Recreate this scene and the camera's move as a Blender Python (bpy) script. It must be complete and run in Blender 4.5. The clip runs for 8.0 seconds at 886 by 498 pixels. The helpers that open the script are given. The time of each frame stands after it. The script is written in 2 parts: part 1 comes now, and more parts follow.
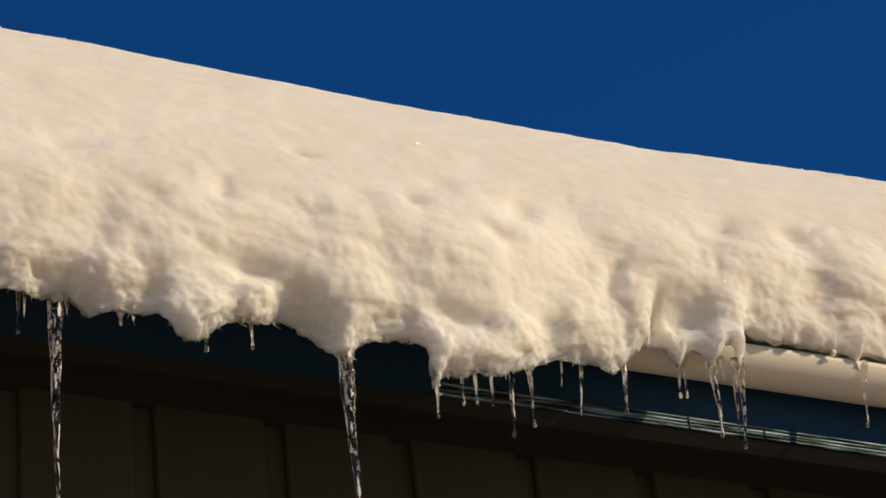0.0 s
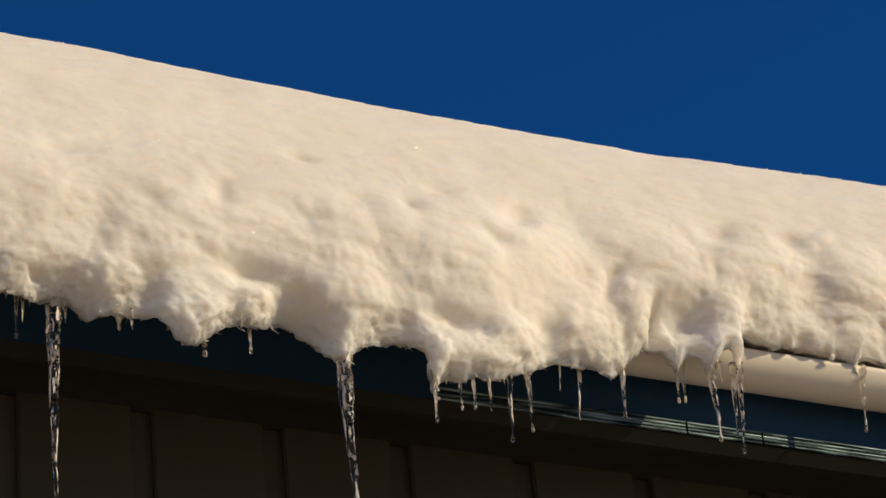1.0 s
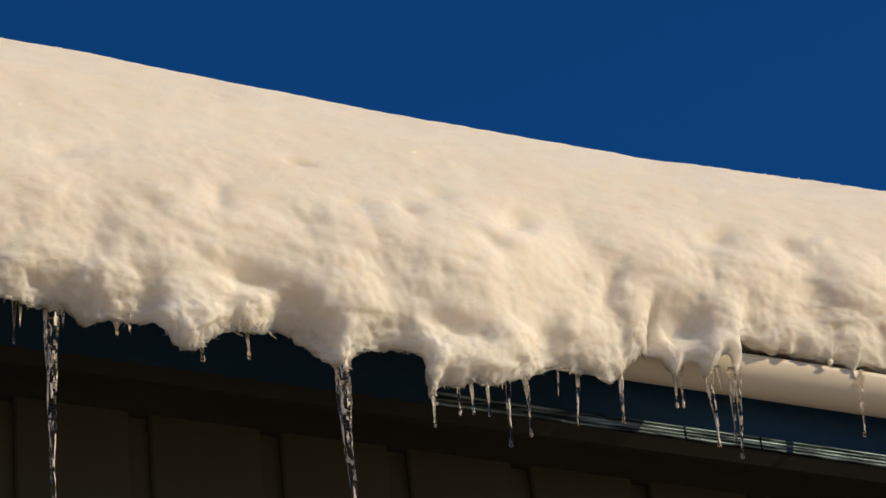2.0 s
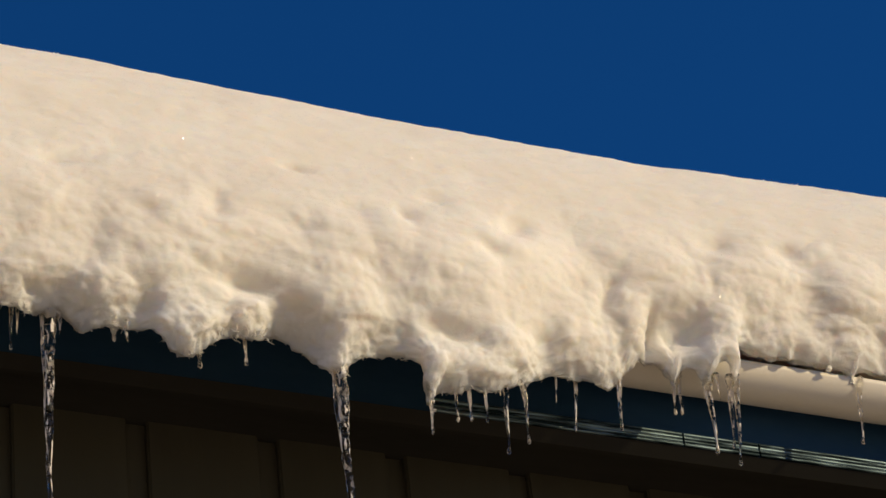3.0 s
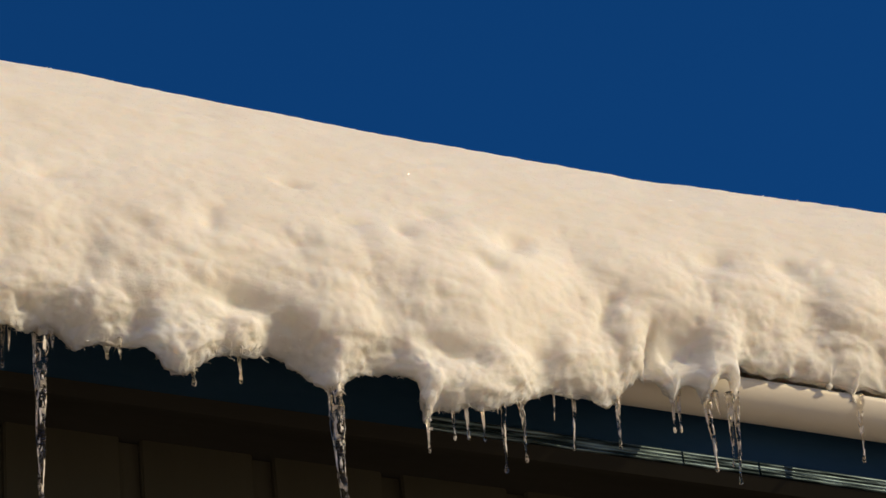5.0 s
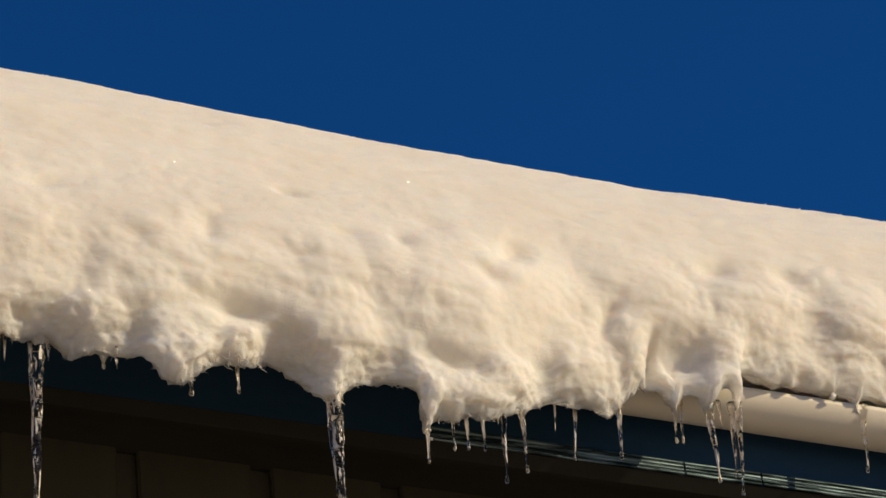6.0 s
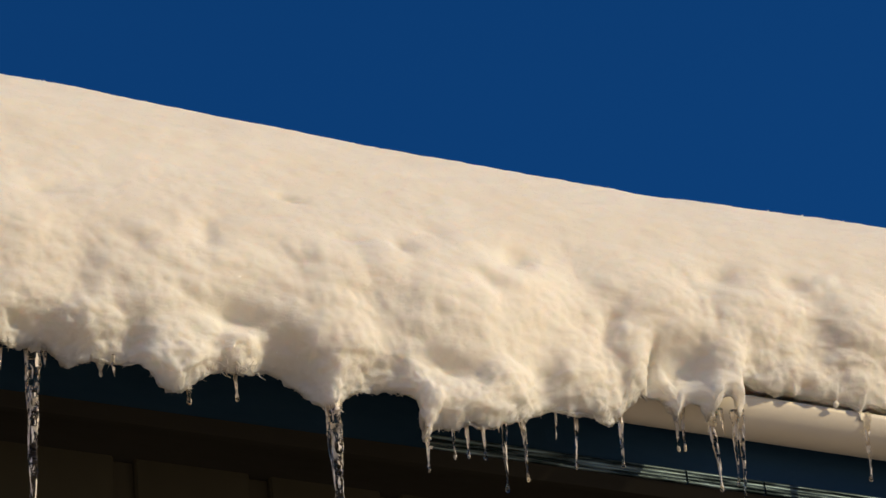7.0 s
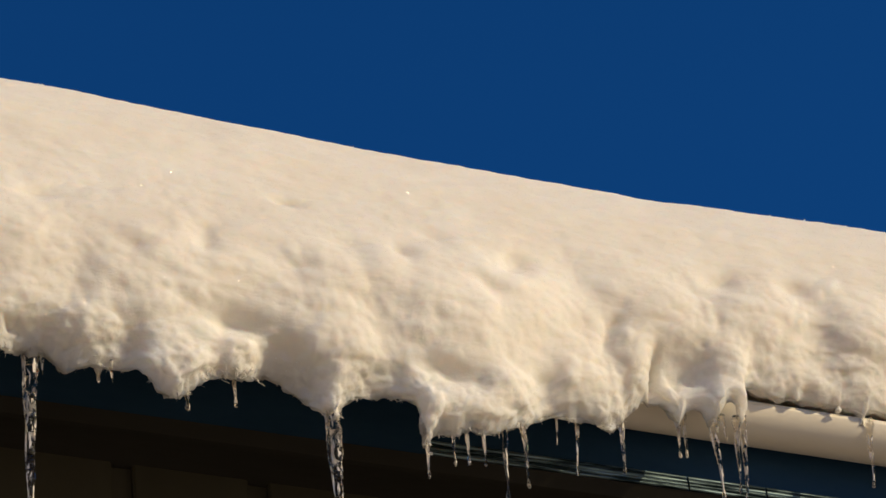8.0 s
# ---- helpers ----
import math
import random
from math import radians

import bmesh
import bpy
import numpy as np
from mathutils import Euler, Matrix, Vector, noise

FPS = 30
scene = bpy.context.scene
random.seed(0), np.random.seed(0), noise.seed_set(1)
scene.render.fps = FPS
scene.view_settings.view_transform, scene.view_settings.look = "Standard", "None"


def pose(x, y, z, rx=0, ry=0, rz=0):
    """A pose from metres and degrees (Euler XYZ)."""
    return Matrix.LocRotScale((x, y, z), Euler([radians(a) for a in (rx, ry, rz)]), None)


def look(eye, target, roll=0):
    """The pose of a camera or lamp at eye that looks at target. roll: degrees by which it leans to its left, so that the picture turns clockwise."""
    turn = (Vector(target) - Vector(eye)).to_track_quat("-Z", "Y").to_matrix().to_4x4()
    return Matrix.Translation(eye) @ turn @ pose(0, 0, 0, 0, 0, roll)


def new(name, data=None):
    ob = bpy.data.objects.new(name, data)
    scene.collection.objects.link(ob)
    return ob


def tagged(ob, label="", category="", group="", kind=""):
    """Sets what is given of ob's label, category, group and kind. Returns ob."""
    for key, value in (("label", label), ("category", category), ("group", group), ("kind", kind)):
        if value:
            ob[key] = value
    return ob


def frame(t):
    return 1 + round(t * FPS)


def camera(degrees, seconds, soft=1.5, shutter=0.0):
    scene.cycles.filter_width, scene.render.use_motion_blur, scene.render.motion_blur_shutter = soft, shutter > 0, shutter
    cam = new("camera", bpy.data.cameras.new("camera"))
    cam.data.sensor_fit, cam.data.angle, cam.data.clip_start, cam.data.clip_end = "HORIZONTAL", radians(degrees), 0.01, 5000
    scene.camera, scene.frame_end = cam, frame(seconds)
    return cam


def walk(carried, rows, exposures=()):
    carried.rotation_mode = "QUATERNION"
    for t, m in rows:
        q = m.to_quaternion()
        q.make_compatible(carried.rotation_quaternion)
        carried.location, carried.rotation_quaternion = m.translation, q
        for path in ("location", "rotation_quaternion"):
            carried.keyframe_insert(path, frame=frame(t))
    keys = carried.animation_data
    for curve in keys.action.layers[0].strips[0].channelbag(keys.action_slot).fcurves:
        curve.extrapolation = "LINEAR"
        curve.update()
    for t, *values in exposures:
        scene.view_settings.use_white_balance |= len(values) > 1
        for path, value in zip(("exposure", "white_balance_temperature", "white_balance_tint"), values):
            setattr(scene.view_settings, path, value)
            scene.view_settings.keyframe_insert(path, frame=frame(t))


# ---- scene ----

# ---------- camera and its way ----------
cam = camera(16.37, 8.0, soft=1.5)
TILT, HEADING, LEAN = 36.0, -26.0, -7.0
ROWS = [
    # seconds, metres ahead, turn, lift, lean
    (0.0, 0.0, 0.0, 0.0, 0.0),
    (0.5, 0.0003, -0.0254, 0.0425, 0.0),
    (1.0, 0.0005, -0.0500, 0.0790, -0.012),
    (1.5, 0.0010, -0.0780, 0.1206, -0.0385),
    (3.0, 0.0145, -0.1746, 0.2784, -0.0751),
    (3.5, 0.0235, -0.2147, 0.3484, -0.1020),
    (4.0, 0.0358, -0.2486, 0.4224, -0.1329),
    (4.5, 0.0500, -0.2763, 0.4979, -0.1570),
    (6.0, 0.1147, -0.3302, 0.7430, -0.1930),
    (6.5, 0.1367, -0.3417, 0.8149, -0.1930),
    (7.0, 0.1572, -0.3514, 0.8755, -0.1970),
    (7.5, 0.1740, -0.3570, 0.9267, -0.1930),
    (8.0, 0.1889, -0.3627, 0.9701, -0.1870),
]
AHEAD = pose(0, 0, 0, 90 + TILT, 0, HEADING) @ Vector((0, 0, -1))


def stand(d, turn, lift, lean):
    eye = Vector((0, 0, 1.6)) + d * AHEAD
    return Matrix.Translation(eye) @ pose(0, 0, 0, 90 + TILT + lift, 0, HEADING + turn) @ pose(0, 0, 0, 0, 0, LEAN + lean)


walk(cam, [(t, stand(*row)) for t, *row in ROWS], exposures=[(0.0, 0.0), (8.0, 0.0)])

# ---------- world and sun ----------
SUN_AZ, SUN_EL = 47.5, 25.6        # degrees from the front of the house towards +x, and up
SKY = 0.054
sun_dir = Vector((math.sin(radians(SUN_AZ)) * math.cos(radians(SUN_EL)), -math.cos(radians(SUN_AZ)) * math.cos(radians(SUN_EL)), math.sin(radians(SUN_EL))))
world = bpy.data.worlds.new("winter_sky")
scene.world = world
world.use_nodes = True
wn, wl = world.node_tree.nodes, world.node_tree.links
sky = wn.new("ShaderNodeTexSky")
sky.sky_type, sky.sun_disc = "NISHITA", False
sky.sun_elevation, sky.sun_rotation = radians(SUN_EL), math.atan2(sun_dir.x, sun_dir.y)
sky.altitude, sky.air_density, sky.dust_density, sky.ozone_density = 800, 0.8, 0.1, 4.0
deep = wn.new("ShaderNodeMix")          # the dry, very deep blue of a frosty day
deep.data_type, deep.blend_type = "RGBA", "MULTIPLY"
height = wn.new("ShaderNodeSeparateXYZ")
wl.new(wn.new("ShaderNodeTexCoord").outputs["Generated"], height.inputs["Vector"])
haze = wn.new("ShaderNodeMapRange")     # paler towards the horizon
haze.interpolation_type = "SMOOTHSTEP"
haze.inputs["From Min"].default_value, haze.inputs["From Max"].default_value = 0.05, 0.58
wl.new(height.outputs["Z"], haze.inputs["Value"])
wl.new(haze.outputs["Result"], deep.inputs["Factor"])
wl.new(sky.outputs["Color"], deep.inputs["A"])
deep.inputs["B"].default_value = (0.16, 0.95, 1.65, 1)
wl.new(deep.outputs["Result"], wn["Background"].inputs["Color"])
wn["Background"].inputs["Strength"].default_value = SKY
sun = new("sun", bpy.data.lights.new("sun", "SUN"))
sun.data.energy, sun.data.angle, sun.data.color = 3.28, radians(0.5), (1.0, 0.785, 0.475)
sun.matrix_world = look(sun_dir * 40, (0, 0, 0))

# ---------- materials ----------


def material(name):
    m = bpy.data.materials.new(name)
    m.use_nodes = True
    return m, m.node_tree.nodes, m.node_tree.links, m.node_tree.nodes["Principled BSDF"]


def noise_node(n, l, scale, detail=4.0, coords=None, stretch=None, rough=0.55):
    t = n.new("ShaderNodeTexNoise")
    t.inputs["Scale"].default_value, t.inputs["Detail"].default_value, t.inputs["Roughness"].default_value = scale, detail, rough
    c = coords or n.new("ShaderNodeTexCoord").outputs["Object"]
    if stretch:
        mp = n.new("ShaderNodeMapping")
        mp.inputs["Scale"].default_value = stretch
        l.new(c, mp.inputs["Vector"])
        c = mp.outputs["Vector"]
    l.new(c, t.inputs["Vector"])
    return t.outputs["Fac"]


def ramp(n, l, fac, stops):
    r = n.new("ShaderNodeValToRGB")
    while len(r.color_ramp.elements) < len(stops):
        r.color_ramp.elements.new(0.5)
    for e, (p, c) in zip(r.color_ramp.elements, stops):
        e.position, e.color = p, (*c, 1)
    l.new(fac, r.inputs["Fac"])
    return r.outputs["Color"]


def bump(n, l, b, fac, strength, dist, after=None):
    k = n.new("ShaderNodeBump")
    k.inputs["Strength"].default_value, k.inputs["Distance"].default_value = strength, dist
    l.new(fac, k.inputs["Height"])
    if after:
        l.new(after, k.inputs["Normal"])
    l.new(k.outputs["Normal"], b.inputs["Normal"])
    return k.outputs["Normal"]


def snow_material():
    m, n, l, b = material("snow")
    big = noise_node(n, l, 7.0, 5)
    l.new(ramp(n, l, big, [(0.3, (0.84, 0.79, 0.71)), (0.7, (0.92, 0.88, 0.81))]), b.inputs["Base Color"])
    b.inputs["Roughness"].default_value = 0.75
    b.inputs["Specular IOR Level"].default_value = 0.25
    b.inputs["Subsurface Weight"].default_value = 0.8
    b.inputs["Subsurface Radius"].default_value = (0.058, 0.050, 0.042)
    b.inputs["Subsurface Scale"].default_value = 1.0
    a = bump(n, l, b, noise_node(n, l, 75.0, 4, stretch=(0.6, 1, 1)), 0.32, 0.006)
    bump(n, l, b, noise_node(n, l, 380.0, 3, rough=0.7), 0.55, 0.002, a)
    # a few loose crystals, each with a face of its own that can catch the sun
    cell = n.new("ShaderNodeTexVoronoi")
    cell.inputs["Scale"].default_value = 620.0
    l.new(n.new("ShaderNodeTexCoord").outputs["Object"], cell.inputs["Vector"])
    tilt = n.new("ShaderNodeVectorMath")
    tilt.operation = "MULTIPLY_ADD"
    l.new(cell.outputs["Color"], tilt.inputs[0])
    tilt.inputs[1].default_value, tilt.inputs[2].default_value = (1.6, 1.6, 1.6), (-0.8, -0.8, -0.8)
    face = n.new("ShaderNodeVectorMath")
    face.operation = "ADD"
    l.new(tilt.outputs["Vector"], face.inputs[0])
    l.new(n.new("ShaderNodeNewGeometry").outputs["Normal"], face.inputs[1])
    unit = n.new("ShaderNodeVectorMath")
    unit.operation = "NORMALIZE"
    l.new(face.outputs["Vector"], unit.inputs[0])
    l.new(unit.outputs["Vector"], b.inputs["Coat Normal"])
    few = n.new("ShaderNodeMath")
    few.operation = "GREATER_THAN"
    few.inputs[1].default_value = 0.95
    pick = n.new("ShaderNodeTexWhiteNoise")
    l.new(cell.outputs["Position"], pick.inputs["Vector"])
    l.new(pick.outputs["Value"], few.inputs[0])
    thin = n.new("ShaderNodeMath")
    thin.operation = "MULTIPLY"
    thin.inputs[1].default_value = 0.35
    l.new(few.outputs["Value"], thin.inputs[0])
    l.new(thin.outputs["Value"], b.inputs["Coat Weight"])
    b.inputs["Coat Roughness"].default_value = 0.16
    return m


def ice_material():
    m, n, l, b = material("ice")
    b.inputs["Base Color"].default_value = (1.0, 0.95, 0.86, 1)
    # opaque white streaks stand in for the bright glints of clear ice
    glint_streaks = ramp(n, l, noise_node(n, l, 190.0, 3, stretch=(1, 1, 0.14)), [(0.55, (1.0,) * 3), (0.61, (0.20,) * 3)])
    l.new(glint_streaks, b.inputs["Transmission Weight"])
    b.inputs["IOR"].default_value = 1.24
    b.inputs["Roughness"].default_value = 0.03
    bump(n, l, b, noise_node(n, l, 190.0, 2, stretch=(1, 1, 0.8)), 0.5, 0.002)
    return m


def paint_material(name, lo, hi, rough, scale=6.0, grain=60.0, stretch=(0.3, 1, 1), relief=0.0006, spec=0.4, stops=(0.3, 0.7)):
    m, n, l, b = material(name)
    c = n.new("ShaderNodeTexCoord").outputs["Object"]
    l.new(ramp(n, l, noise_node(n, l, scale, 6, c, stretch), [(stops[0], lo), (stops[1], hi)]), b.inputs["Base Color"])
    fine = noise_node(n, l, grain, 4, c, stretch)
    l.new(ramp(n, l, fine, [(0.2, (rough * 0.8,) * 3), (0.8, (min(1, rough * 1.2),) * 3)]), b.inputs["Roughness"])
    b.inputs["Specular IOR Level"].default_value = spec
    bump(n, l, b, fine, 0.4, relief)
    return m


def ground_material():
    m, n, l, b = material("trodden_ground")
    patch = noise_node(n, l, 0.9, 6)
    l.new(ramp(n, l, patch, [(0.34, (0.31, 0.26, 0.20)), (0.58, (0.72, 0.62, 0.49))]), b.inputs["Base Color"])
    b.inputs["Roughness"].default_value = 0.9
    bump(n, l, b, noise_node(n, l, 14.0, 6), 0.6, 0.03)
    return m


SNOW = snow_material()
EARTH = ground_material()
CRYSTAL, _, _, cb = material("ice_crystal")
cb.inputs["Base Color"].default_value, cb.inputs["Roughness"].default_value, cb.inputs["Specular IOR Level"].default_value = (0.95, 0.94, 0.92, 1), 0.35, 0.6
ICE = ice_material()
GUTTER = paint_material("gutter_white_paint", (0.79, 0.74, 0.63), (0.87, 0.82, 0.72), 0.45, 5, 40)
BLUE = paint_material("blue_painted_board", (0.012, 0.040, 0.078), (0.020, 0.056, 0.105), 0.75, 5, 70, (0.3, 1, 1), 0.0006, 0.12)
# near-black to pale streaks put the sun's broken glints into the colour
TRIM = paint_material("zinc_trim_with_glints", (0.004, 0.014, 0.018), (0.21, 0.30, 0.33), 0.45, 60, 160, (0.16, 1, 2.4), 0.0010, 0.4, (0.44, 0.66))
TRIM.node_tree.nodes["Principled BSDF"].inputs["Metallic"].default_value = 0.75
WALL = paint_material("dark_brown_boards", (0.055, 0.050, 0.032), (0.086, 0.078, 0.050), 0.85, 3, 50, (1, 1, 0.1), 0.001, 0.05)
GROOVE = paint_material("black_backing", (0.066, 0.060, 0.040), (0.096, 0.087, 0.058), 0.9, 3, 50, (1, 1, 0.1), 0.001, 0.03)
# near-black that stands in for the deep shade under the eave
EAVE_SHADE = paint_material("eave_shade_black", (0.022, 0.021, 0.017), (0.034, 0.032, 0.026), 0.85, 4, 50, (0.3, 1, 1), 0.0006, 0.05)
ROOFING = paint_material("grey_roof_sheet", (0.10, 0.10, 0.10), (0.16, 0.15, 0.15), 0.5)

# ---------- mesh helpers ----------


def part(name, bm, mat, parent=None, label="", smooth=False):
    me = bpy.data.meshes.new(name)
    bm.normal_update()
    bm.to_mesh(me)
    bm.free()
    me.materials.append(mat)
    if smooth:
        me.polygons.foreach_set("use_smooth", [True] * len(me.polygons))
    ob = new(name, me)
    ob.parent = parent
    if label:
        ob["label"] = label
    return ob


def box(x0, x1, y0, y1, z0, z1, bevel=0.0):
    bm = bmesh.new()
    bmesh.ops.create_cube(bm, size=1.0, matrix=Matrix.Translation(((x0 + x1) / 2, (y0 + y1) / 2, (z0 + z1) / 2)) @ Matrix.Diagonal((x1 - x0, y1 - y0, z1 - z0, 1)))
    if bevel:
        bmesh.ops.bevel(bm, geom=bm.edges[:], offset=bevel, segments=2, affect="EDGES", clamp_overlap=True)
    return bm


def sweep(profile, xs, closed=True, bm=None, caps_apart=False):
    """A closed (y, z) outline carried along x, with flat ends."""
    bm = bm or bmesh.new()
    rings = []
    for x in xs:
        pts = profile(x) if callable(profile) else profile
        rings.append([bm.verts.new((x, y, z)) for y, z in pts])
    n = len(rings[0])
    for a, b in zip(rings, rings[1:]):
        for i in range(n if closed else n - 1):
            j = (i + 1) % n
            bm.faces.new((a[i], a[j], b[j], b[i]))
    if closed:
        for ring in (rings[0][::-1], rings[-1]):
            bm.faces.new([bm.verts.new(v.co) for v in ring] if caps_apart else ring)
    bmesh.ops.recalc_face_normals(bm, faces=bm.faces[:])
    return bm


# ---------- house: plan ----------
YG = 3.963                 # axis of the gutter
YF = YG + 0.045            # face of the fascia
YW = YG + 0.190            # face of the wall boards
X0, X1 = -1.5, 6.5         # ends of the house
DEPTH = 6.0
SLOPE = 0.45
EAVE = 4.69

# ground: one sheet of trodden snow to the horizon
bm = bmesh.new()
ring_r = [0, 2, 4, 7, 11, 17, 27, 45, 90, 250, 800, 3000]
prev = None
for r in ring_r[1:]:
    ring = []
    for k in range(48):
        a = 2 * math.pi * k / 48
        p = Vector((2.5 + r * math.cos(a), 2.0 + r * math.sin(a), 0))
        p.z = 0.10 * noise.noise(p * 0.35) if 11 > r else 0.0
        ring.append(bm.verts.new(p))
    if prev is None:
        bm.faces.new(ring)
    else:
        for k in range(48):
            bm.faces.new((prev[k], ring[k], ring[(k + 1) % 48], prev[(k + 1) % 48]))
    prev = ring
tagged(part("ground", bm, EARTH, smooth=True), "flat ground under trodden, partly dirty snow", "ground", kind="structure")

# front wall: black backing with separate upright boards
wall = tagged(part("wall_south", box(X0, X1, YW + 0.018, YW + 0.16, -0.1, EAVE + 0.10), GROOVE), "dark brown wall of upright boards with black grooves", "wall", kind="structure")
tagged(part("wall_north", box(X0, X1, YW + DEPTH - 0.16, YW + DEPTH, -0.1, EAVE + 0.10), WALL), "plain dark brown back wall of the house", "wall", kind="structure")
for nm, xa, xb in (("wall_west", X0, X0 + 0.16), ("wall_east", X1 - 0.16, X1)):
    ridge = YW + DEPTH / 2
    bm = bmesh.new()
    prof = [(YW + 0.17, -0.1), (YW + DEPTH - 0.17, -0.1), (YW + DEPTH - 0.17, EAVE + 0.145), (ridge, EAVE + 0.145 + SLOPE * (DEPTH / 2 - 0.17)), (YW + 0.17, EAVE + 0.145)]
    tagged(part(nm, sweep(prof, [xa, xb], bm=bm), WALL), "plain dark brown gable wall of the house", "wall", kind="structure")

# roof: two thin slabs
ridge = YW + DEPTH / 2
for nm, sgn in (("roof_south", 1), ("roof_north", -1)):
    ye = (YG + 0.02) if sgn > 0 else (2 * ridge - YG - 0.02)
    zr = EAVE + SLOPE * (ridge - YG - 0.02)
    prof = [(ye, EAVE), (ridge, zr), (ridge, zr + 0.03), (ye, EAVE + 0.03)]
    tagged(part(nm, sweep(prof, [X0 - 0.2, X1 + 0.2]), ROOFING), "grey sheet metal roof slope under deep snow", "roof", kind="structure")

# fascia with its ribbed trim
fascia = tagged(new("fascia"), "dark blue painted fascia board with a ribbed zinc trim", "fascia", kind="structure")
part("board", sweep([(YF, 4.517), (YF + 0.028, 4.517), (YF + 0.028, 4.700), (YF + 0.003, 4.700), (YF, 4.697)], [X0 - 0.2, X1 + 0.2]), BLUE, fascia)
# lower lip of the fascia, its shade put in as black
part("shaded_lip", sweep([(YF - 0.002, 4.516), (YF + 0.018, 4.498), (YF + 0.030, 4.498), (YF + 0.030, 4.516)], [X0 - 0.2, X1 + 0.2]), EAVE_SHADE, fascia, "lower lip of the fascia, its shade painted black")
# board added to fill the gap, its black in place of shade
part("shade_board", sweep([(YF + 0.030, 4.520), (YW + 0.015, 4.520), (YW + 0.015, 4.534), (YF + 0.030, 4.534)], [X0 - 0.2, X1 + 0.2]), EAVE_SHADE, fascia, "unseen board added under the eave, black for the shade")
# laid only from where the sun strikes; the shaded west stays plain board
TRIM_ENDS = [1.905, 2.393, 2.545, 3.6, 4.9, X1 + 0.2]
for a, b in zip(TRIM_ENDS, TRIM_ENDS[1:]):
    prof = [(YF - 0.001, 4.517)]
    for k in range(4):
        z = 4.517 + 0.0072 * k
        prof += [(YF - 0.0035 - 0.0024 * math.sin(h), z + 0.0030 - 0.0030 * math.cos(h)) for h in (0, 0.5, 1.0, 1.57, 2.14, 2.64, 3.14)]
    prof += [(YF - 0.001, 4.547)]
    part("trim", sweep(prof, [a + 0.002, b - 0.002], caps_apart=True), TRIM, fascia, "bluish ribbed zinc trim with sun glints in its colour", smooth=True)

# gutter: half round with a rolled front bead
GY, GZ, GR = YG - 0.012, 4.656, 0.055
gutter = tagged(new("gutter"), "white half-round rain gutter full of snow", "gutter", kind="structure")
outer = [(GY - GR * math.cos(a), GZ - GR * math.sin(a)) for a in np.linspace(0.21, math.pi, 25)]
inner = [(GY - (GR - 0.002) * math.cos(a), GZ - (GR - 0.002) * math.sin(a)) for a in np.linspace(math.pi, 0.21, 25)]
GX = [X0 - 0.2, 0.35, 3.35, X1 + 0.2]
for a, b in zip(GX, GX[1:]):
    part("trough", sweep(outer + inner, [a + 0.001, b - 0.001], caps_apart=True), GUTTER, gutter, smooth=True)
bead = [(GY - GR + 0.005 + 0.003 * math.cos(a), GZ - 0.0115 + 0.003 * math.sin(a)) for a in np.linspace(0, 2 * math.pi, 12, endpoint=False)]
part("bead", sweep(bead, [X0 - 0.2, X1 + 0.2], caps_apart=True), GUTTER, gutter, smooth=True)

# ---------- snow ----------


def step(a, b, x):
    t = min(1, max(0, (x - a) / (b - a)))
    return t * t * (3 - 2 * t)


TONGUES = [
    # x, half width, drop of the lower edge
    (1.16, 0.060, -0.002), (1.220, 0.040, -0.014), (1.26, 0.030, 0.018), (1.545, 0.040, 0.004), (1.250, 0.022, 0.012), (1.415, 0.046, 0.058), (1.595, 0.048, -0.030), (1.683, 0.034, 0.040),
    (1.848, 0.013, 0.055), (1.885, 0.045, 0.040), (1.965, 0.055, 0.030), (2.068, 0.026, -0.012), (2.195, 0.050, 0.037),
    (2.262, 0.030, -0.010), (2.320, 0.017, 0.056), (1.778, 0.045, -0.018), (2.378, 0.030, 0.078), (2.432, 0.017, 0.084), (2.702, 0.009, 0.030),
]


def low_edge(x):
    z = 4.500 + 0.138 * step(2.0, 2.5, x) + 0.008 * noise.noise((x * 14, 2.2, 0)) + 0.004 * step(2.46, 2.80, x) - 0.009 * step(2.46, 2.50, x)
    for c, w, drop in TONGUES:
        z -= drop * math.exp(-((x - c) / w) ** 2)
    return z


def snow_profile(x):
    low, foot = low_edge(x), 4.500 + 0.138 * step(2.0, 2.5, x)
    up = 0.023 * step(1.95, 1.10, x) + 0.012 * step(2.36, 2.62, x) + 0.012 * step(2.55, 2.95, x) - 0.004 * step(1.40, 1.10, x) + 0.003 * noise.noise((x * 3.1, 4, 0))
    w = 0.008 * noise.noise((x * 1.7, 0, 0))
    e = step(2.44, 2.52, x)                     # here a dark gap stays open over the rim of the gutter
    pts = [(-0.058, low + 0.030 + 0.004 * e), (-0.070, low + 0.006 + 0.022 * e), (-0.084, low + 0.006 + 0.010 * e), (-0.106, low + 0.030 - 0.016 * e), (-0.128, min(max(low + 0.062, foot + 0.062), 4.705)), (-0.146, 4.735), (-0.150, 4.785), (-0.135, 4.87 + up * 0.5), (-0.095, 4.985 + up), (-0.02, 5.10 + up),
           (0.10, 5.205 + up), (0.25, 5.333 + up), (0.45, 5.435), (0.80, 5.60), (0.80, EAVE + 0.035 + SLOPE * 0.78), (0.05, EAVE + 0.035), (0.0, 4.69), (-0.03, 4.684), (-0.056, 4.675)]
    back = 0.036 * step(2.42, 2.56, x)          # towards the east the foot of the snow sits back on the gutter
    return [(YG + y - w * (y + 0.2) * 2 + back * step(4.82, 4.66, z), z) for y, z in pts]


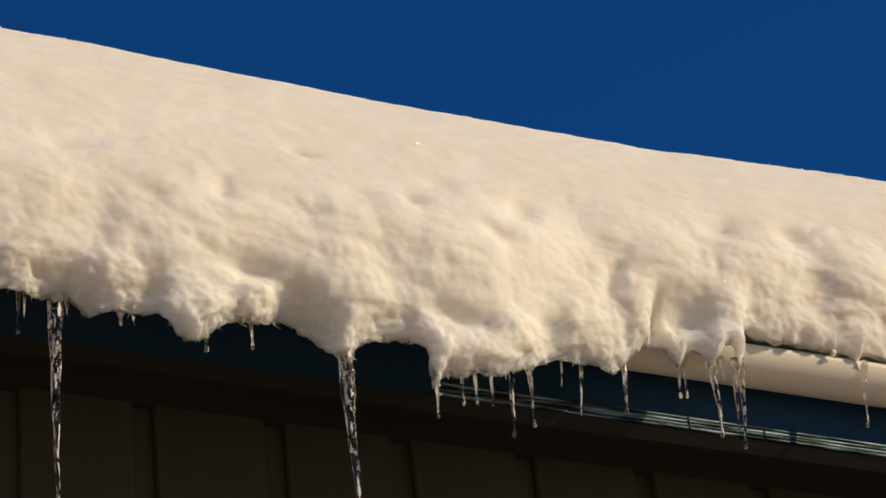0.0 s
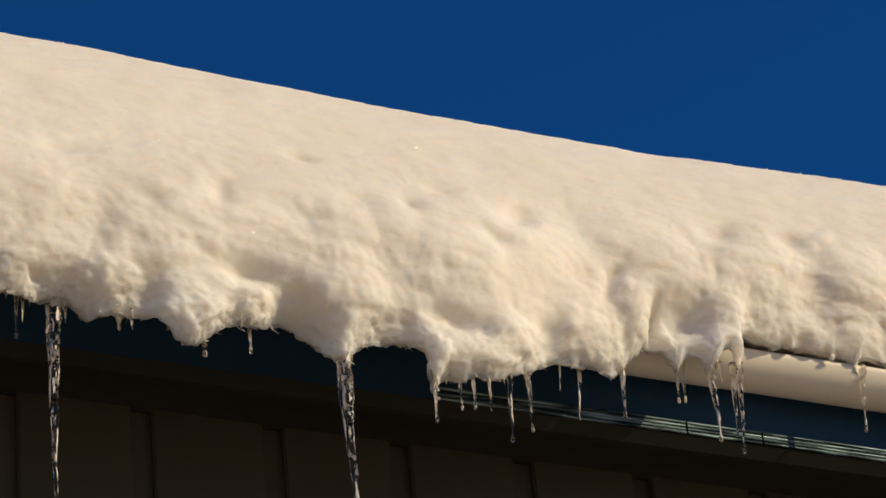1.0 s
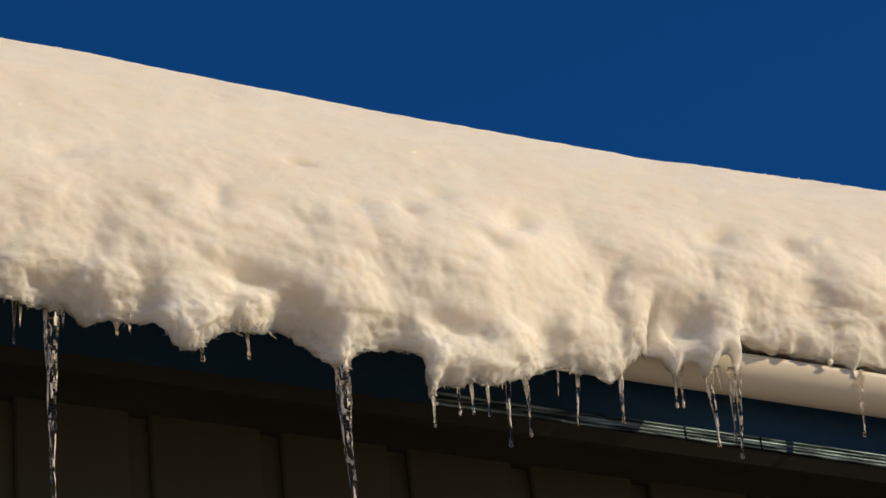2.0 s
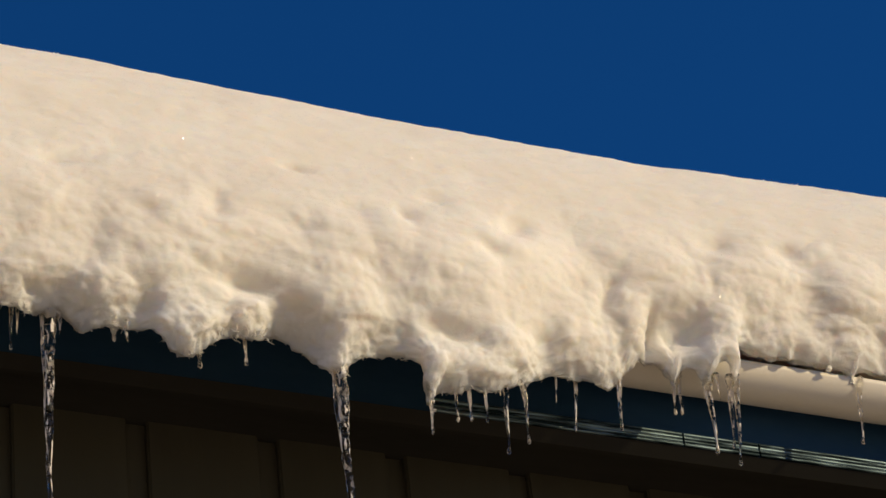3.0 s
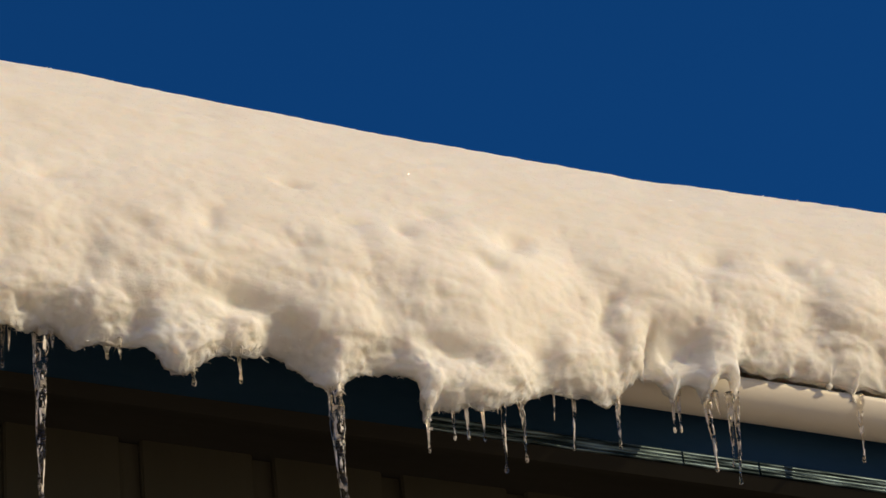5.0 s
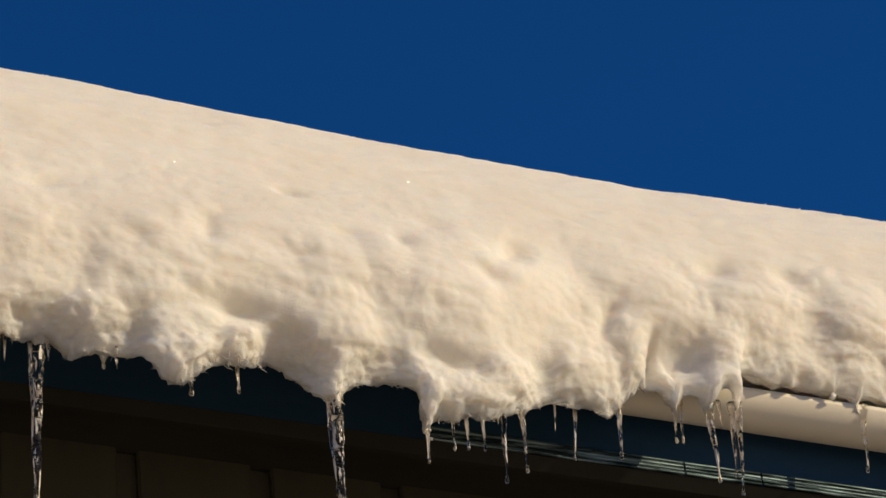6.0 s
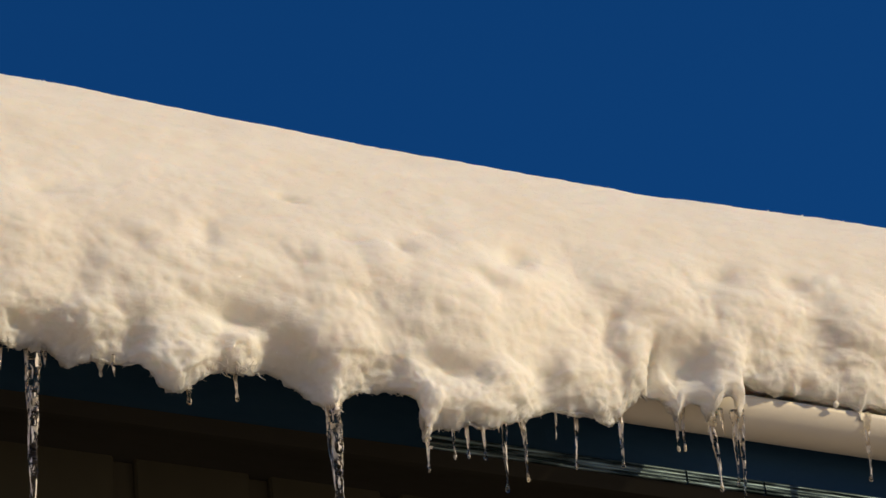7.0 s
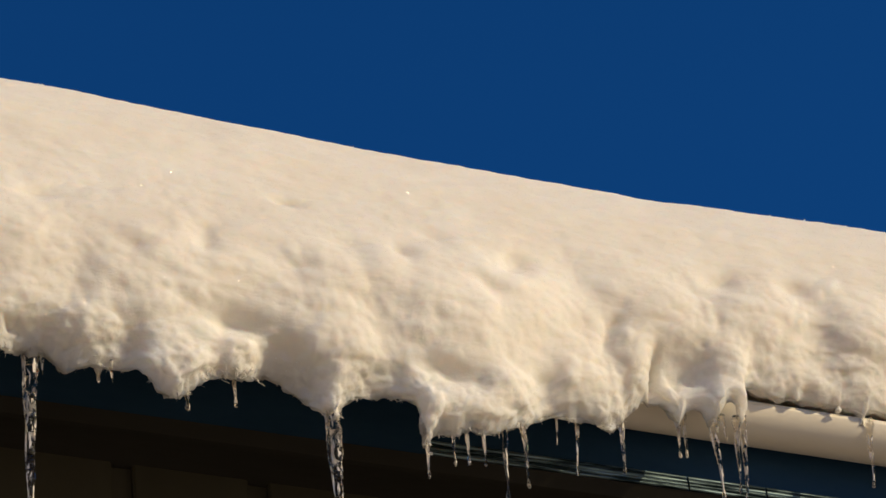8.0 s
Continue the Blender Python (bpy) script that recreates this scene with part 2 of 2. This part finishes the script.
def leaned(p):
    """West of the middle, snow foot moved out and down to shade the wall."""
    f = step(2.15, 1.95, p.x) * step(4.95, 4.70, p.z) * step(YG + 0.05, YG - 0.05, p.y)
    return p - 0.07 * f * Vector((p.x / YG, 1.0, (p.z - 1.6) / YG))


def blob(bm, x, y, z, rx, ry, rz):
    m = Matrix.Translation((x, YG + y, z)) @ Matrix.Diagonal((rx, ry, rz, 1))
    bmesh.ops.create_icosphere(bm, subdivisions=3, radius=1.0, matrix=m)


def tip(bm, x, y, z, r, length, lean=0.0):
    """A tapering tongue of snow, hanging from z."""
    for k in range(7):
        f = k / 6
        rr = r * (1 - f) ** 0.8 + 0.0035
        blob(bm, x + lean * f, y, z - length * f, rr, rr * 0.8, max(rr, length / 9))


def remeshed(bm, size, soften):
    """The outer skin of all the closed pieces in bm, as one mesh."""
    me = bpy.data.meshes.new("raw")
    bm.to_mesh(me)
    bm.free()
    ob = new("raw", me)
    mod = ob.modifiers.new("skin", "REMESH")
    mod.mode, mod.voxel_size, mod.adaptivity = "VOXEL", size, 0.0
    sm = ob.modifiers.new("soften", "SMOOTH")
    sm.factor, sm.iterations = 0.5, soften
    dg = bpy.context.evaluated_depsgraph_get()
    out = bpy.data.meshes.new_from_object(ob.evaluated_get(dg))
    bpy.data.objects.remove(ob)
    return out


CLODS, HOLLOWS = [], []


def clod(x, z, rx, rz, rise, turn=0.0):
    """A rounded lump that stands out of the broken snow face."""
    CLODS.append((x, z, rx, rz, rise, radians(turn)))


def hollow(x, z, rx, rz, depth, turn=0.0):
    """A soft hollow in the broken snow face."""
    HOLLOWS.append((x, z, rx, rz, depth, radians(turn)))


# the face west of the first long icicle and over the broad clod
clod(1.105, 4.470, 0.055, 0.055, 0.022)
clod(1.120, 4.590, 0.130, 0.130, 0.022)
clod(1.243, 4.495, 0.050, 0.095, 0.030, 24)
clod(1.365, 4.600, 0.125, 0.115, 0.026)
clod(1.475, 4.620, 0.090, 0.095, 0.016)
clod(1.345, 4.452, 0.055, 0.062, 0.034)
clod(1.420, 4.447, 0.072, 0.062, 0.040)
clod(1.497, 4.483, 0.052, 0.038, 0.036)
hollow(1.200, 4.436, 0.055, 0.045, 0.042)
hollow(1.318, 4.465, 0.022, 0.042, 0.026, 10)
hollow(1.490, 4.548, 0.055, 0.020, 0.026, 6)
hollow(1.140, 4.480, 0.016, 0.014, 0.012)
hollow(1.189, 4.754, 0.035, 0.022, 0.009, -20)
hollow(1.326, 4.660, 0.022, 0.016, 0.006)
hollow(1.452, 4.705, 0.018, 0.030, 0.008, 15)
# round the second long icicle
clod(1.585, 4.590, 0.080, 0.062, 0.020)
clod(1.660, 4.545, 0.072, 0.095, 0.032)
clod(1.655, 4.665, 0.090, 0.072, 0.016)
clod(1.765, 4.690, 0.055, 0.075, 0.016)
clod(1.790, 4.470, 0.075, 0.028, 0.030, 24)
clod(1.850, 4.640, 0.100, 0.085, 0.020)
hollow(1.580, 4.466, 0.055, 0.045, 0.036)
hollow(1.745, 4.485, 0.034, 0.036, 0.024)
hollow(1.848, 4.518, 0.065, 0.022, 0.026, 8)
hollow(1.620, 4.848, 0.020, 0.014, 0.008)
hollow(1.601, 4.672, 0.040, 0.022, 0.007)
hollow(1.698, 4.752, 0.034, 0.018, 0.009, -20)
hollow(1.800, 4.752, 0.020, 0.030, 0.008)
hollow(1.865, 4.831, 0.040, 0.016, 0.006)
# the hanging ledge and the round clod beside the gutter
clod(1.880, 4.455, 0.090, 0.045, 0.034)
clod(1.970, 4.498, 0.058, 0.055, 0.032)
clod(2.070, 4.700, 0.105, 0.080, 0.022)
clod(2.122, 4.578, 0.082, 0.085, 0.046)
clod(2.150, 4.648, 0.060, 0.050, 0.024)
clod(2.237, 4.648, 0.055, 0.072, 0.034)
clod(2.245, 4.600, 0.034, 0.034, 0.030)
hollow(2.048, 4.562, 0.022, 0.032, 0.022, 12)
hollow(2.012, 4.785, 0.040, 0.024, 0.011, -35)
hollow(1.940, 4.705, 0.040, 0.020, 0.009, 30)
hollow(2.191, 4.690, 0.014, 0.050, 0.010, 25)
# the gap, the tongues over the gutter and the clods east of them
clod(2.240, 4.800, 0.090, 0.080, 0.014)
clod(2.310, 4.735, 0.092, 0.085, 0.024)
clod(2.425, 4.665, 0.072, 0.068, 0.036)
clod(2.490, 4.770, 0.090, 0.095, 0.024)
clod(2.540, 4.682, 0.068, 0.055, 0.044)
clod(2.690, 4.686, 0.075, 0.055, 0.046)
clod(2.700, 4.800, 0.085, 0.085, 0.022)
clod(2.635, 4.868, 0.060, 0.020, 0.010, -35)
clod(2.860, 4.700, 0.090, 0.070, 0.034)
hollow(2.342, 4.640, 0.045, 0.032, 0.034)
hollow(2.283, 4.632, 0.008, 0.034, 0.034)
hollow(2.605, 4.758, 0.026, 0.042, 0.008, 20)
clod(2.612, 4.676, 0.055, 0.046, 0.038)
clod(2.400, 4.606, 0.068, 0.066, 0.074)
hollow(2.423, 4.857, 0.034, 0.022, 0.010, -30)
hollow(2.568, 4.858, 0.026, 0.022, 0.008)

bm = sweep(snow_profile, np.linspace(0.55, 3.45, 400))
tip(bm, 1.850, -0.100, 4.530, 0.033, 0.112, -0.006)
tip(bm, 2.566, -0.074, 4.676, 0.015, 0.034, -0.004)
tip(bm, 2.652, -0.074, 4.676, 0.013, 0.038, -0.006)
tip(bm, 1.690, -0.096, 4.545, 0.030, 0.086)
me = remeshed(bm, 0.0045, 5)
n = len(me.vertices)
co = np.empty(n * 3)
me.vertices.foreach_get("co", co)
co = co.reshape(-1, 3)
no = np.empty(n * 3)
me.vertex_normals.foreach_get("vector", no)
no = no.reshape(-1, 3)
co = np.array([leaned(Vector(v)) for v in co])
front = np.clip((YG + 0.03 - co[:, 1]) / 0.05, 0, 1)
wx = co[:, 0] + np.array([0.012 * noise.noise(Vector(v) * 11) for v in co])      # uneven outlines for the lumps
wz = co[:, 2] + np.array([0.012 * noise.noise(Vector(v) * 11 + Vector((7, 3, 1))) for v in co])


def inside(x, z, rx, rz, turn):
    u, v = wx - x, wz - z
    c, s = math.cos(turn), math.sin(turn)
    return ((u * c - v * s) / rx) ** 2 + ((u * s + v * c) / rz) ** 2


rise = np.zeros(n)
for x, z, rx, rz, h, turn in CLODS:
    rise += (0.60 * h * np.clip(1 - 0.75 * inside(x, z, rx, rz, turn), 0, 1) ** 1.5) ** 2
shift = rise ** 0.5
for x, z, rx, rz, depth, turn in HOLLOWS:
    shift -= (1.5 if z > 4.64 else 0.95) * depth * np.exp(-inside(x, z, rx, rz, turn))
shift *= front
hang = np.clip((4.78 - co[:, 2]) / 0.08, 0, 1)        # the hanging lip moves as a whole, so that it keeps its thickness
for i in range(n):
    p = Vector(co[i])
    d = 0.0
    if YG + 0.45 > p.y:
        broken = step(4.98, 4.80, p.z)
        over = p.z - (4.455 + 0.175 * step(1.95, 2.5, p.x))       # height over the foot of the snow
        q = p + 0.03 * noise.noise_vector(p * 7)
        d += 0.003 * noise.noise(p * 6) + 0.0024 * noise.noise((p.x * 18, p.y * 42, p.z * 42)) + 0.0012 * noise.noise((p.x * 42, p.y * 85, p.z * 85))
        if broken > 0:
            low = step(0.30, 0.08, over)
            d -= 0.010 * broken
            d += broken * (0.4 + 0.6 * low) * (0.008 * (abs(noise.noise(q * 9)) - 0.2) + 0.009 * (abs(noise.noise(q * 19)) - 0.2) + 0.0036 * (abs(noise.noise(q * 36)) - 0.2))
            d += broken * (0.0010 + 0.0012 * low) * noise.noise(p * 75)
        ragged = step(0.10, 0.02, over) * (1 - 0.4 * step(2.2, 2.5, p.x))
        if ragged > 0:
            d += ragged * (0.0035 * noise.noise(p * 50) + 0.0035 * noise.noise(p * 95) + 0.003 * noise.noise(p * 170))
    way = Vector(no[i])
    co[i] = p + way * d + way.lerp(Vector((0, -1, -0.1)), hang[i]) * shift[i]
me.vertices.foreach_set("co", co.ravel())
me.materials.clear()
me.materials.append(SNOW)
me.polygons.foreach_set("use_smooth", [True] * len(me.polygons))
me.name = "snow_body"
overhang = tagged(new("snow_overhang"), "thick lumpy white snow overhang curling over the gutter", "snow")
new("snow_body", me).parent = overhang

# loose ice crystals that glint on the upper snow
rnd = random.Random(5)
upper = np.nonzero((co[:, 2] > 5.19) & (co[:, 1] < YG + 0.30) & (co[:, 0] > 1.0) & (co[:, 0] < 3.0))[0]
verts, faces = [], []
wet = [np.nonzero((co[:, 0] > a) & (co[:, 0] < b) & (co[:, 2] > c) & (co[:, 2] < d) & (co[:, 1] < YG - 0.08))[0]
       for a, b, c, d in ((1.10, 1.20, 4.43, 4.50), (1.55, 1.72, 4.43, 4.52), (1.80, 1.92, 4.50, 4.56), (1.94, 2.04, 4.47, 4.54), (2.30, 2.46, 4.56, 4.62))]
wet = np.concatenate(wet)                # icy snow above the long icicles and along the lower edge
for k in range(310):
    i = int(upper[rnd.randrange(len(upper))]) if 260 > k else int(wet[rnd.randrange(len(wet))])
    r = rnd.uniform(0.0012, 0.0032) if 260 > k else rnd.uniform(0.0008, 0.0018)
    m = Matrix.Translation(Vector(co[i]) + Vector(no[i]) * r * 0.3) @ Euler((rnd.uniform(0, 3), rnd.uniform(0, 3), 0)).to_matrix().to_4x4()
    base = len(verts)
    verts += [m @ Vector(v) * 1.0 for v in ((r, 0, 0), (-r, 0, 0), (0, r, 0), (0, -r, 0), (0, 0, r), (0, 0, -r))]
    faces += [tuple(base + j for j in f) for f in ((0, 2, 4), (2, 1, 4), (1, 3, 4), (3, 0, 4), (2, 0, 5), (1, 2, 5), (3, 1, 5), (0, 3, 5))]
cm = bpy.data.meshes.new("ice_crystals")
cm.from_pydata(verts, [], faces)
cm.materials.append(CRYSTAL)
crystals = tagged(new("ice_crystals", cm), "tiny glinting ice crystals", kind="stuff")
crystals.parent = overhang

# frost needles that fringe the lower edge, in tufts
rnd = random.Random(11)
fringe = []
for a in np.arange(1.05, 2.46, 0.012):
    near = np.nonzero((co[:, 0] > a) & (co[:, 0] < a + 0.012) & (co[:, 1] < YG - 0.06))[0]
    near = near[co[near, 2] < co[near, 2].min() + 0.010]
    fringe.append([int(v) for v in near])
fringe = [f for f in fringe if f]
verts, faces = [], []
for k in range(150):
    tuft = fringe[rnd.randrange(len(fringe))]
    for j in range(rnd.randint(2, 7)):
        i = tuft[rnd.randrange(len(tuft))]
        way = Vector((rnd.gauss(0, 0.7), rnd.gauss(-0.3, 0.5), rnd.gauss(-0.5, 0.6))).normalized()
        m = Matrix.Translation(Vector(co[i]) - way * 0.002) @ way.to_track_quat("Z", "X").to_matrix().to_4x4()
        r, length = rnd.uniform(0.0007, 0.0015), rnd.uniform(0.005, 0.013)
        base = len(verts)
        verts += [m @ Vector(v) for v in ((r, 0, 0), (-r * 0.5, r * 0.87, 0), (-r * 0.5, -r * 0.87, 0), (r * 0.5, 0, length))]
        faces += [tuple(base + q for q in f) for f in ((0, 1, 3), (1, 2, 3), (2, 0, 3), (0, 2, 1))]
fm = bpy.data.meshes.new("frost_needles")
fm.from_pydata(verts, [], faces)
fm.materials.append(SNOW)
needles = tagged(new("frost_needles", fm), "fine white frost needles", kind="stuff")
needles.parent = overhang

# a lace of thin frozen threads under the edge beside the broad clod
rnd = random.Random(23)
bm = bmesh.new()
for k in range(26):
    a = Vector((rnd.uniform(1.435, 1.535), YG - 0.172 + rnd.uniform(-0.008, 0.008), 4.470 + rnd.uniform(-0.004, 0.010)))
    b = a + Vector((rnd.uniform(-0.030, 0.030), rnd.uniform(-0.008, 0.008), rnd.uniform(-0.026, -0.004)))
    r, sag = rnd.uniform(0.0007, 0.0014), rnd.uniform(-0.006, 0.010)
    prev = None
    for j in range(7):
        f = j / 6
        c = a.lerp(b, f) - Vector((0, 0, sag * math.sin(math.pi * f))) + 0.003 * noise.noise_vector((k * 3.1, f * 4, 0))
        ring = [bm.verts.new(c + r * Vector((math.cos(h), 0.4 * math.sin(h), math.sin(h)))) for h in (0, 1.57, 3.14, 4.71)]
        if prev:
            for q in range(4):
                bm.faces.new((prev[q], prev[(q + 1) % 4], ring[(q + 1) % 4], ring[q]))
        prev = ring
bmesh.ops.recalc_face_normals(bm, faces=bm.faces[:])
part("frost_lace", bm, SNOW, overhang, "lace of thin frozen threads", smooth=True)

# the same snow further along and up the roof, coarser


def roof_snow_profile(x):
    return [(YG + 0.81, 4.72 + SLOPE * 0.8), (YG + 0.81, 5.60)] + [(ridge - k, EAVE + SLOPE * (ridge - YG) + 0.45 - SLOPE * k + 0.02 * noise.noise((x, k, 0))) for k in (1.5, 0.7, 0.2)] + \
        [(ridge + k, EAVE + SLOPE * (ridge - YG) + 0.45 - SLOPE * k) for k in (0.2, 0.7, 3.0)] + [(ridge + 3.0, EAVE + 0.115), (ridge, EAVE + 0.045 + SLOPE * (ridge - YG))]


tagged(part("roof_snow", sweep(roof_snow_profile, np.linspace(X0 - 0.15, X1 + 0.15, 60)), SNOW, smooth=True), "deep smooth white snow lying on the roof", "snow")
for a, b in ((X0 - 0.15, 0.545), (3.455, X1 + 0.15)):
    tagged(part("snow_overhang", sweep(snow_profile, np.linspace(a, b, 40)), SNOW, smooth=True), "white snow overhang further along the eave", "snow")

# ---------- icicles ----------


def frosted_root(ob, width, seed):
    """The lumpy white foot by which an icicle has grown out of the snow."""
    bm = bmesh.new()
    bmesh.ops.create_icosphere(bm, subdivisions=3, radius=1.0)
    for v in bm.verts:
        p = v.co.copy()
        taper = 1.0 + 0.55 * p.z
        k = 1 + 0.30 * noise.noise(p * 1.6 + Vector((seed, 0, 0))) + 0.18 * noise.noise(p * 4 + Vector((0, seed, 0)))
        v.co = Vector((p.x * width * 0.58 * taper, p.y * width * 0.55 * taper, p.z * (0.008 + width * 0.35))) * k + Vector((0, 0, -0.020))
    part("root", bm, SNOW, ob, "frosted white root", smooth=True)


def drop(ob, tip_place, r):
    """The round bead of water that hangs, frozen, at an icicle's tip."""
    bm = bmesh.new()
    bmesh.ops.create_uvsphere(bm, u_segments=12, v_segments=8, radius=r, matrix=Matrix.Translation(tip_place) @ Matrix.Diagonal((1, 1, 1.5, 1)))
    part("drop", bm, ICE, ob, "frozen drop at the tip", smooth=True)


def icicle(x, z, dx, length, width, seed):
    length += 0.025
    rnd = random.Random(seed)
    bm = bmesh.new()
    steps = max(12, int(length / 0.002))
    rings = []
    ph = rnd.uniform(0, 9)
    for i in range(steps + 1):
        s = i / steps
        r = width / 2 * ((1 - s) ** 0.9 * 0.8 + 0.2 * (1 - s) ** 0.15) * (1 + 0.3 * math.exp(-s * length / 0.022))
        r *= 1 + 0.14 * noise.noise((seed * 1.7, s * length * 70, 0)) + 0.07 * math.sin(s * length * 600 + ph) * noise.noise((seed * 3.3, s * length * 60, 0))
        r += 0.0018 * math.exp(-((1 - s) * length - 0.006) ** 2 / 0.000018) * (width > 0.0085)
        if i == steps:
            r = width * 0.04
        cx = dx * s + 0.004 * noise.noise((seed, s * length * 14, 1.7)) * min(1, s * 4)
        cy = 0.004 * noise.noise((seed, s * length * 14, 8.2))
        ring = []
        for k in range(14):
            a = 2 * math.pi * k / 14
            rr = r * (1 + 0.10 * math.cos(2 * a + ph + s * 3) + 0.26 * noise.noise((math.cos(a) * 1.2 + seed * 5, math.sin(a) * 1.2, s * length * 75)) + 0.12 * noise.noise((math.cos(a) * 2 + seed * 5, math.sin(a) * 2, s * length * 190)))
            ring.append(bm.verts.new((cx + rr * math.cos(a), cy + rr * math.sin(a), -s * length)))
        rings.append(ring)
    for a, b in zip(rings, rings[1:]):
        for k in range(14):
            bm.faces.new((a[k], b[k], b[(k + 1) % 14], a[(k + 1) % 14]))
    bm.faces.new(rings[0])
    bm.faces.new(rings[-1][::-1])
    bmesh.ops.recalc_face_normals(bm, faces=bm.faces[:])
    ob = new("icicle")
    part("shaft", bm, ICE, ob, smooth=True)
    if width > 0.0095:
        drop(ob, Vector((cx, cy, -length)), width * 0.27)
    ob.location = leaned(Vector((x, YG - (0.098 if 2.3 > x else 0.092 if 2.5 > x else 0.078), z + 0.025)))
    ob.location += (-0.008 if 2.46 > x > 2.36 else 0.040 if 1.3 > x else 0.018) * Vector((x / YG, 1.0, (z - 1.6) / YG))
    if width > 0.0085 and 2.3 > x:
        frosted_root(ob, width, seed)
    size = "long clear icicle with rippled sides" if length > 0.3 else "short clear icicle with a beaded tip"
    return tagged(ob, size + " hanging from the snow", "icicle", "icicles along the eave")


ICICLES = [
    # x, z of the root, drift, length, width
    (1.123, 4.512, 0.003, 0.088, 0.010), (1.137, 4.503, 0.001, 0.052, 0.008), (1.189, 4.501, -0.007, 0.410, 0.023),
    (1.176, 4.503, 0.004, 0.300, 0.008), (1.670, 4.487, 0.008, 0.210, 0.009), (1.434, 4.487, 0.005, 0.047, 0.016), (1.522, 4.519, -0.004, 0.062, 0.011), (1.684, 4.500, -0.005, 0.410, 0.025),
    (1.844, 4.447, -0.006, 0.074, 0.010), (1.897, 4.495, -0.011, 0.096, 0.009), (1.917, 4.493, -0.003, 0.083, 0.011),
    (1.947, 4.497, -0.006, 0.090, 0.009), (1.988, 4.522, -0.015, 0.166, 0.014),
]
ICICLES_EAST = [
    (2.019, 4.515, -0.005, 0.133, 0.012), (2.086, 4.561, -0.010, 0.092, 0.008), (2.128, 4.550, -0.022, 0.134, 0.011),
    (2.207, 4.545, -0.013, 0.111, 0.012), (2.317, 4.570, -0.010, 0.082, 0.012), (2.330, 4.577, -0.010, 0.087, 0.010),
    (2.385, 4.558, -0.008, 0.139, 0.016), (2.428, 4.560, -0.018, 0.125, 0.012), (2.440, 4.562, -0.018, 0.161, 0.013),
    (2.706, 4.608, -0.020, 0.114, 0.013), (1.296, 4.480, 0.002, 0.018, 0.009), (1.318, 4.482, 0.001, 0.016, 0.008),
    (1.207, 4.478, 0.0, 0.016, 0.007), (1.868, 4.470, 0.0, 0.020, 0.008), (1.972, 4.490, 0.0, 0.024, 0.007), (2.402, 4.560, 0.0, 0.030, 0.008),
]
for i, row in enumerate(ICICLES + ICICLES_EAST):
    icicle(*row, seed=i + 1)

# ---------- wall boards ----------
PITCH = 0.2364
first = box(-0.100, 0.100, 0, 0.017, 0, 4.80, 0.003)
board = part("board", first, WALL, wall)
board.location = (X0 + 0.11, YW, -0.1)
k = 1
start = 1.190 + PITCH / 2 - PITCH * math.floor((1.190 + PITCH / 2 - X0 - 0.11) / PITCH)
board.location.x = start
while X1 - 0.11 > start + PITCH * k:
    ob = new("board", board.data)
    ob.parent = wall
    ob.location = (start + PITCH * k, YW, -0.1)
    k += 1
